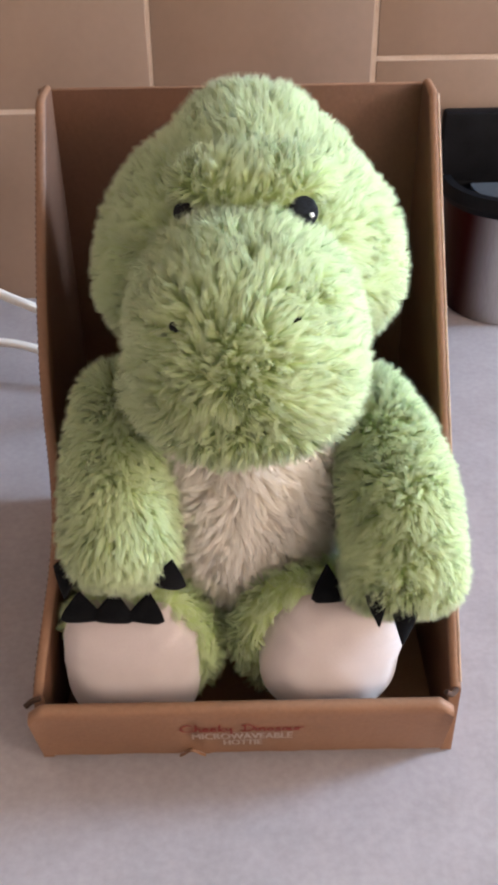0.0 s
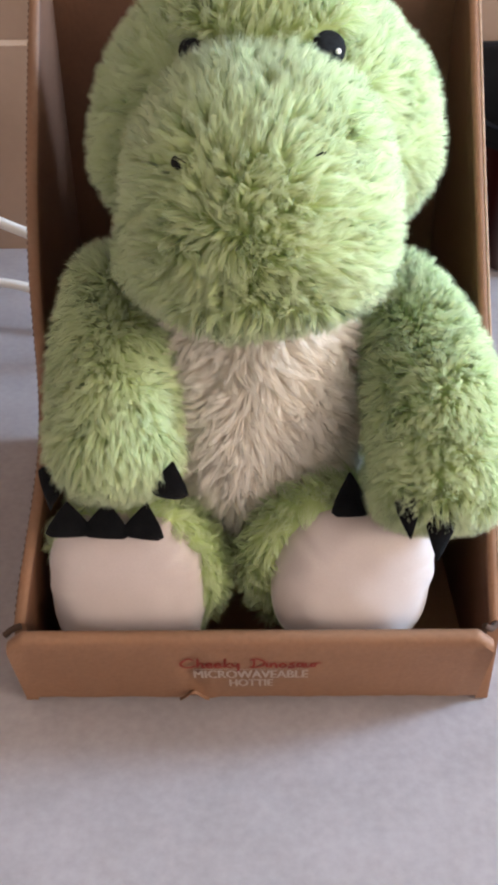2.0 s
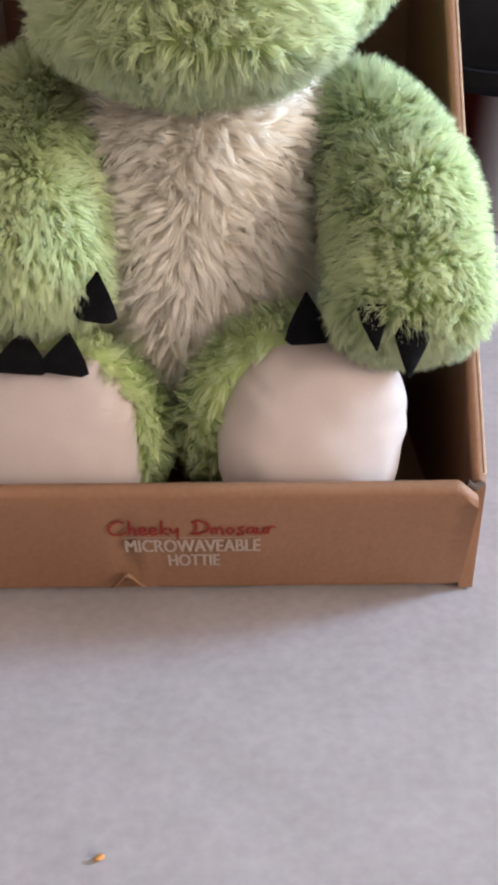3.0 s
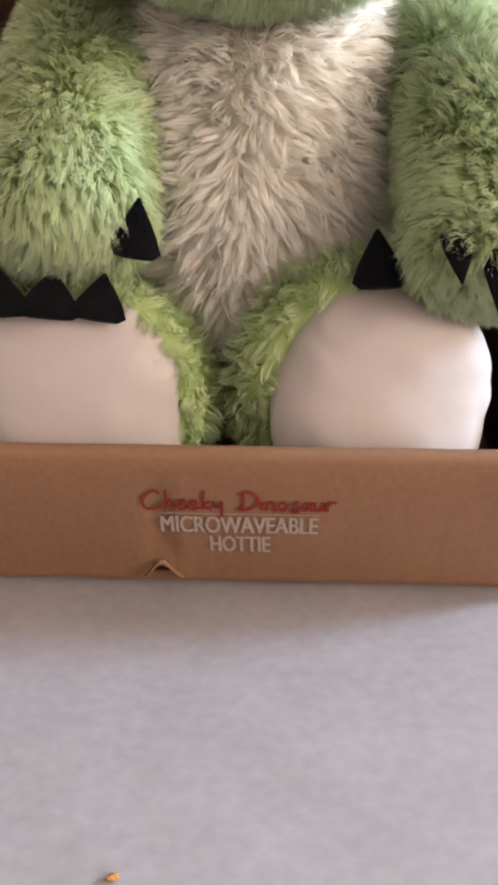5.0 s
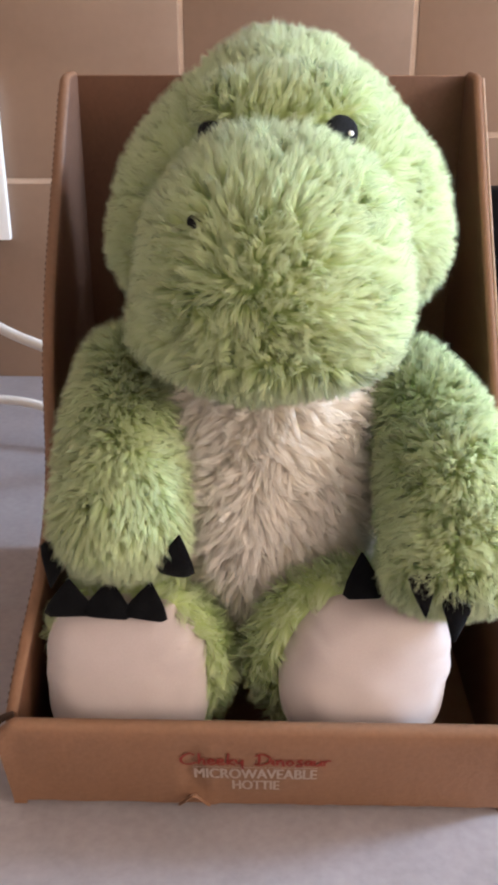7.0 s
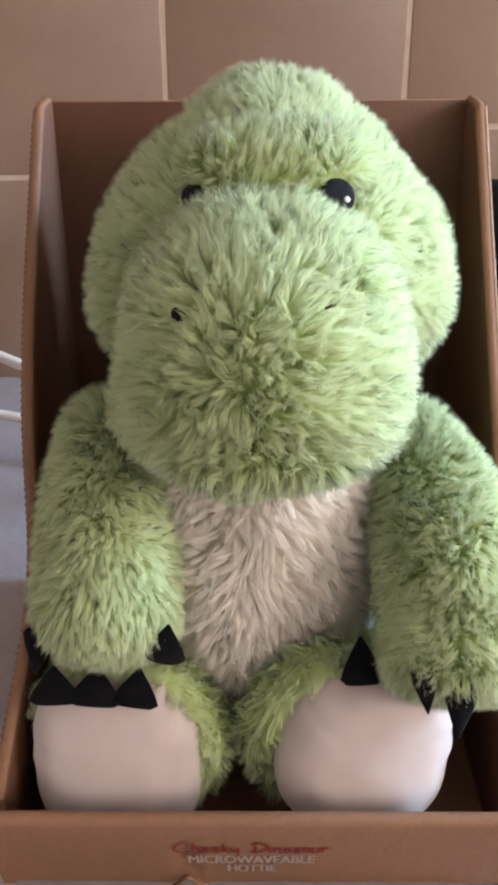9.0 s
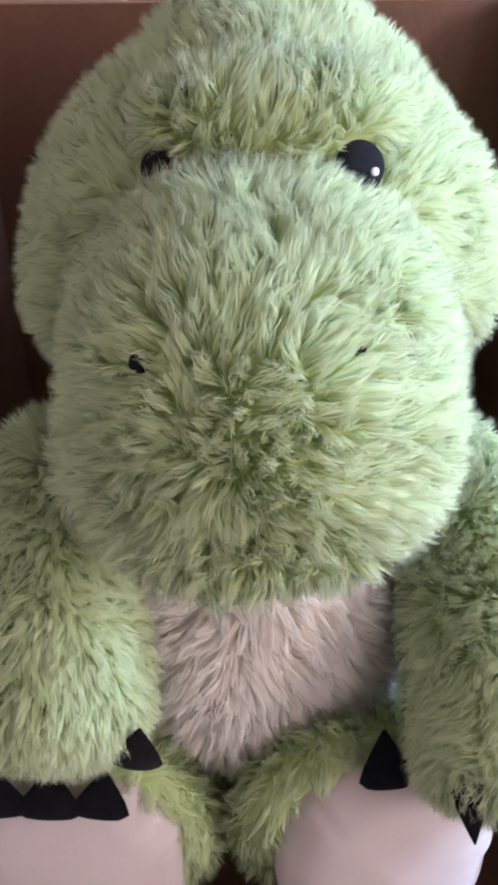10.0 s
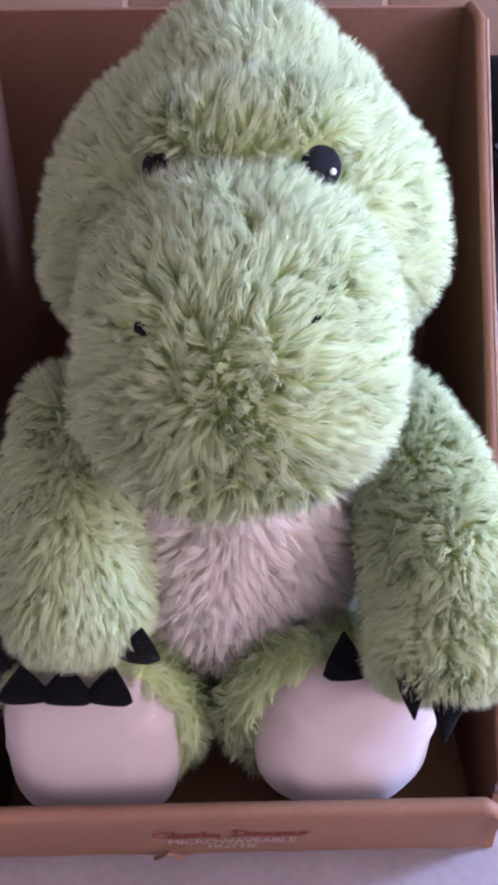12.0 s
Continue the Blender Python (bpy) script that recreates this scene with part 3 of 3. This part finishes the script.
under_toy(part("foot_sole", sole((0.0475, 0.022, 0.064), 0.037, 0.041, 0.021, -14, 12, 0.88, ((22, 0.0016), (4, 0.0007), (150, 0.0010))), M_SOLE, toy, "smooth cream velour foot sole"))


def claw(base, tip, width, thick=0.005):
    """A stuffed felt triangle from the middle of its base to its tip."""
    b, t = Vector(base), Vector(tip)
    d = t - b
    u = d.cross(Vector((0, -1, 0.3))).normalized()
    w = u.cross(d).normalized()
    rings = []
    for s, f in ((-0.12, 0.75), (0, 1), (0.3, 0.80), (0.6, 0.50), (0.85, 0.22), (1, 0.05)):
        rings.append([b + d * s + u * (width / 2 * f * math.cos(a)) + w * (thick / 2 * f * math.sin(a)) for a in (2 * math.pi * k / 12 for k in range(12))])
    return loft(rings)


CLAWS = [((-0.0780, 0.009, 0.0975), (-0.0785, 0.015, 0.110), 0.0215), ((-0.0620, 0.008, 0.0975), (-0.0610, 0.015, 0.110), 0.0215), ((-0.0460, 0.008, 0.0970), (-0.0440, 0.015, 0.109), 0.019),
         ((0.0443, 0.009, 0.1085), (0.0435, 0.017, 0.1235), 0.0175),
         ((-0.0335, 0.012, 0.117), (-0.0310, 0.011, 0.134), 0.017), ((-0.084, 0.020, 0.122), (-0.086, 0.014, 0.106), 0.013),
         ((0.0785, -0.010, 0.121), (0.0765, -0.021, 0.107), 0.014), ((0.0645, -0.008, 0.127), (0.0655, -0.0175, 0.1155), 0.011)]
for b, t, wdt in CLAWS:
    back = Vector((0, 0.003, 0))
    under_toy(part("claw", claw(Vector(b) + back, Vector(t) + back, wdt), M_FELT, toy, "black felt claw"))


def button(c, r, out, depth):
    bm = bmesh.new()
    bmesh.ops.create_uvsphere(bm, u_segments=24, v_segments=14, radius=1)
    q = Vector(out).normalized().to_track_quat("Z", "Y").to_matrix().to_4x4()
    bmesh.ops.transform(bm, matrix=Matrix.Translation(c) @ q @ Matrix.Diagonal((r, r, depth, 1)), verts=bm.verts)
    return bm


for (c, r), out, spot in zip(EYES, ((0.25, -0.85, 0.45), (-0.2, -0.85, 0.45)), ((0.0034, -0.0034, -0.0002), (0.002, -0.0036, -0.0004))):
    e = under_toy(part("eye", button(c, r, out, 0.0028), M_THREAD, toy, "round black embroidered eye"))
    part("highlight", button(Vector(c) + Vector(spot), 0.0011, out, 0.0008), M_WHITE_THREAD, e, "white stitched highlight")
for c in NOSTRILS:
    under_toy(part("nostril", button(Vector(c) + Vector((0, 0.0040, 0)), 0.0026, (0, -1, 0.1), 0.0014), M_THREAD, toy, "black stitched nostril"))


# ---- lettering on the lip ----
def lettering(words, x0, x1, z0, z1, mat, shear=0.0, bold=0.0, proud=0.00025):
    cu = bpy.data.curves.new("words", "FONT")
    cu.body, cu.shear, cu.offset, cu.extrude = words, shear, bold, 0.0
    ob = new("words", cu)
    bpy.context.view_layer.update()
    me = bpy.data.meshes.new_from_object(ob.evaluated_get(bpy.context.evaluated_depsgraph_get()))
    bpy.data.objects.remove(ob)
    xs, ys = [v.co.x for v in me.vertices], [v.co.y for v in me.vertices]
    for v in me.vertices:
        x = x0 + (v.co.x - min(xs)) / (max(xs) - min(xs)) * (x1 - x0)
        z = z0 + (v.co.y - min(ys)) / (max(ys) - min(ys)) * (z1 - z0)
        u = (z - 0.0052) / (LIP_H - 0.0092)
        s = (x + 0.1075) / 0.2155
        v.co = (x, LIP_LEAN * u - 0.0015 * math.sin(math.pi * u) * math.sin(math.pi * s) - proud, z)
    me.materials.clear()
    me.materials.append(mat)
    t = new("lettering", me)
    t.parent = lip
    return t


for k, dx in enumerate((-0.00025, 0.0, 0.00025)):
    lettering("MICROWAVEABLE", -0.0253 + dx, 0.0263 + dx, 0.0288, 0.0362, M_WHITE_INK, proud=0.0004 + 0.00006 * k)
    lettering("HOTTIE", -0.0093 + dx, 0.0105 + dx, 0.0197, 0.0272, M_WHITE_INK, proud=0.0004 + 0.00006 * k)


def on_lip(x, z, proud):
    u = (z - 0.0052) / (LIP_H - 0.0092)
    return Vector((x, LIP_LEAN * u - 0.0015 * math.sin(math.pi * u) * math.sin(math.pi * (x + 0.1075) / 0.2155) - proud, z))


def pen(bm, points, width, steps=6):
    """A pen stroke on the lip."""
    line = spline([(p[0], 0, p[1]) for p in points], steps)
    last = None
    for i, p in enumerate(line):
        d = line[min(i + 1, len(line) - 1)] - line[max(i - 1, 0)]
        nrm = Vector((-d.z, 0, d.x)).normalized() * width / 2
        pair = [bm.verts.new(on_lip(p.x + nrm.x, p.z + nrm.z, 0.0005)), bm.verts.new(on_lip(p.x - nrm.x, p.z - nrm.z, 0.0005))]
        if last:
            bm.faces.new((last[0], last[1], pair[1], pair[0]))
        last = pair


# handwritten letters: strokes in a box whose small letters are half as high as the capitals
G = {}
G["C"] = [[(0.9, 0.85), (0.6, 1.0), (0.2, 0.75), (0, 0.4), (0.15, 0.05), (0.6, 0), (1.0, 0.2)]]
G["h"] = [[(0.12, 1.05), (0.1, 0.5), (0.05, 0)], [(0.08, 0.25), (0.3, 0.5), (0.42, 0.35), (0.42, 0), (0.58, 0.06)]]
G["e"] = [[(0, 0.25), (0.35, 0.3), (0.3, 0.5), (0.08, 0.45), (0.02, 0.15), (0.2, 0), (0.52, 0.12)]]
G["k"] = [[(0.14, 1.05), (0.1, 0.5), (0.05, 0)], [(0.45, 0.5), (0.12, 0.24), (0.3, 0.08), (0.55, 0)]]
G["y"] = [[(0, 0.5), (0.06, 0.2), (0.28, 0.16), (0.45, 0.5)], [(0.45, 0.5), (0.42, -0.05), (0.42, -0.5)]]
G["D"] = [[(0.25, 0.95), (0.28, 0.5), (0.2, 0.02)], [(0, 0.85), (0.5, 1.0), (0.98, 0.65), (0.8, 0.2), (0.25, 0), (-0.05, 0.1)]]
G["i"] = [[(0.05, 0.5), (0.04, 0.12), (0.22, 0.06)], [(0.07, 0.74), (0.1, 0.76)]]
G["n"] = [[(0, 0.5), (0.03, 0)], [(0.03, 0.28), (0.25, 0.5), (0.38, 0.3), (0.4, 0), (0.52, 0.05)]]
G["o"] = [[(0.28, 0.5), (0.03, 0.28), (0.2, 0), (0.45, 0.22), (0.26, 0.5)]]
G["s"] = [[(0.45, 0.52), (0.12, 0.42), (0.36, 0.2), (0.34, -0.05), (0.05, -0.05), (0.18, 0.12)]]
G["a"] = [[(0.4, 0.45), (0.1, 0.42), (0.03, 0.1), (0.3, 0.1), (0.42, 0.5)], [(0.42, 0.5), (0.42, 0.1), (0.58, 0.03)]]
G["u"] = [[(0, 0.5), (0.02, 0.1), (0.25, 0.02), (0.4, 0.3), (0.42, 0.5)], [(0.42, 0.5), (0.42, 0.08), (0.58, 0.05)]]
G["r"] = [[(0, 0.5), (0.05, 0)], [(0.05, 0.28), (0.25, 0.5), (0.48, 0.46)]]
WIDE = {"C": 1.08, "h": 0.66, "D": 1.1, "i": 0.3, "y": 0.62, " ": 0.62, "r": 0.5}
words = "Cheeky Dinosaur"
total = sum(WIDE.get(c, 0.6) for c in words)
bm, at = bmesh.new(), 0.0
scale_x = 0.0630 / total
for c in words:
    for stroke in G.get(c, ()):
        pen(bm, [(-0.0308 + (at + p[0]) * scale_x, 0.0392 + p[1] * 0.0077) for p in stroke], 0.00105)
    at += WIDE.get(c, 0.6)
part("lettering", bm, M_RED_INK, lip, "red handwritten lettering", smooth=False)
bm = bmesh.new()
pen(bm, [(-0.0258, 0.0374), (0.0, 0.0374), (0.0268, 0.0374)], 0.0003)
part("underline", bm, M_WHITE_INK, lip, smooth=False)

# the pale raw edge of the card along the sloping side
line = []
for i in range(60):
    y = 0.004 + 0.201 * i / 59
    line.append((BR - 0.0015 * math.sin(9 * y) - 0.0004, y, 0.051 + y * 1.187 - 0.0012))
part("raw_edge", tube(line, 0.0007, 6), M_CUT, display_box, "pale cut edge of the card")

# the perforated fold along both sloping edges
bm = bmesh.new()
for x, inward, bent in ((BL, 1, True), (BR, -1, False)):
    for i in range(90):
        y = 0.006 + 0.196 * i / 90
        z = 0.051 + y * 1.187 - 0.0028
        dx = inward * bow(y, z) if bent else inward * 0.0015 * math.sin(9 * y)
        c = Vector((x + dx, y, z))
        d = Vector((0, 1, 1.187)).normalized() * 0.0007
        w = Vector((0, -1.187, 1)).normalized() * 0.00035
        o = Vector((-inward * 0.0002, 0, 0))
        ring = [c - d - w, c + d - w, c + d + w, c - d + w]
        vs = [bm.verts.new(p + o) for p in ring] + [bm.verts.new(p - 3 * o) for p in ring]
        for f in ((0, 1, 2, 3), (0, 1, 5, 4), (1, 2, 6, 5), (2, 3, 7, 6), (3, 0, 4, 7)):
            bm.faces.new([vs[k] for k in f])
tagged(part("perforated_fold", bm, M_SLIT, display_box, smooth=False), kind="stuff")

# ---- socket, cable, appliance, crumb ----
socket = empty("wall_socket", (-0.264, WALL_Y, 0.2))
tagged(socket, "white plastic wall socket on the tiles", "socket")
sk = Matrix.Translation((0.264, -WALL_Y, -0.2))
for nm, lo, hi in (("plate", (-0.300, WALL_Y - 0.009, 0.132), (-0.228, WALL_Y - 0.0005, 0.268)), ("switch", (-0.270, WALL_Y - 0.014, 0.225), (-0.256, WALL_Y - 0.008, 0.247))):
    part(nm, box_bm(lo, hi, 0.0025), M_PLASTIC, socket).matrix_parent_inverse = sk
cable = mesh_object("power_cable", tube(spline([(-0.29, 0.528, 0.16), (-0.28, 0.48, 0.165), (-0.235, 0.375, 0.130), (-0.19, 0.345, 0.112), (-0.14, 0.325, 0.098), (-0.075, 0.315, 0.065), (-0.06, 0.345, 0.012),
                                               (-0.13, 0.375, 0.022), (-0.19, 0.392, 0.035), (-0.25, 0.40, 0.032), (-0.33, 0.41, 0.01), (-0.42, 0.44, 0.004), (-0.6, 0.5, 0.004)], 10), 0.0038, 12), M_CABLE)
tagged(cable, "thin white power cable looping down from the socket", "cable")


def rounded_ring(x0, x1, y0, y1, z, r, n=8):
    """An outline with wide front corners and tight back corners."""
    out = []
    b = 0.004
    for cx, cy, a0, q in ((x1 - b, y1 - b, 0, b), (x0 + b, y1 - b, 90, b), (x0 + r, y0 + r, 180, r), (x1 - r, y0 + r, 270, r)):
        for k in range(n + 1):
            a = radians(a0 + 90 * k / n)
            out.append((cx + q * math.cos(a), cy + q * math.sin(a), z))
    return out


cooker = empty("countertop_cooker", (0.3, 0.48, 0))
tagged(cooker, "brushed steel countertop cooker with a black rim and open well", "appliance")
ck = Matrix.Translation((-0.3, -0.48, 0))


def under_cooker(ob):
    ob.matrix_parent_inverse = ck
    return ob


def shell(x0, x1, y0, y1, z0, z1, grow, r):
    return loft([rounded_ring(x0 - grow * s, x1 + grow * s, y0 - grow * s, y1, z0 + (z1 - z0) * s, r) for s in (0, 0.02, 0.3, 0.6, 1)])


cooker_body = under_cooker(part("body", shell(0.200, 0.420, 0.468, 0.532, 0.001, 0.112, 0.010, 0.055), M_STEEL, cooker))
rim_rings = [rounded_ring(0.188, 0.432, 0.454, 0.534, 0.110, 0.060), rounded_ring(0.184, 0.436, 0.450, 0.536, 0.117, 0.063), rounded_ring(0.187, 0.433, 0.453, 0.534, 0.127, 0.061),
             rounded_ring(0.194, 0.426, 0.461, 0.528, 0.127, 0.055), rounded_ring(0.197, 0.423, 0.464, 0.526, 0.112, 0.053)]
under_cooker(part("rim", loft(rim_rings), M_BLACK, cooker, "black plastic rim round the open well"))
under_cooker(part("tray", loft([rounded_ring(0.212, 0.416, 0.470, 0.522, z, 0.045) for z in (0.1125, 0.119)]), M_GREY, cooker, "dark grey tray in the well"))
under_cooker(part("lid", box_bm((0.184, 0.522, 0.12), (0.434, 0.540, 0.182), 0.004), M_BLACK, cooker, "black lid standing open against the wall"))

bm = bmesh.new()
bmesh.ops.create_icosphere(bm, subdivisions=2, radius=1)
for v in bm.verts:
    v.co *= 1 + 0.3 * noise.noise(v.co * 1.7)
bmesh.ops.transform(bm, matrix=pose(-0.0240, -0.1245, 0.0012, 0, 0, 20) @ Matrix.Diagonal((0.0019, 0.0010, 0.0009, 1)), verts=bm.verts)
tagged(mesh_object("crumb", bm, M_CRUMB), "tiny golden toast crumb on the worktop", "crumb")

# ---- wall tiles ----
PITCH, JOINT = 0.193, 0.0045
bm = box_bm((-(PITCH - JOINT) / 2, 0, -(PITCH - JOINT) / 2), ((PITCH - JOINT) / 2, 0.008, (PITCH - JOINT) / 2), 0.0009, 2)
first = mesh_object("tile", bm, M_TILE, wall)
for i in range(-4, 5):
    for j in range(-1, 3):
        low = 0.03 if i > 0 else (-0.01 if i < 0 else 0.005)
        if i == -4 and j == -1:
            t = first
        else:
            t = new("tile", first.data)
            t.parent = wall
        t.matrix_basis = pose(0.025 + PITCH * i, WALL_Y, low + PITCH * (j + 0.5), random.uniform(-0.15, 0.15), random.uniform(-0.4, 0.4), random.uniform(-0.15, 0.15))
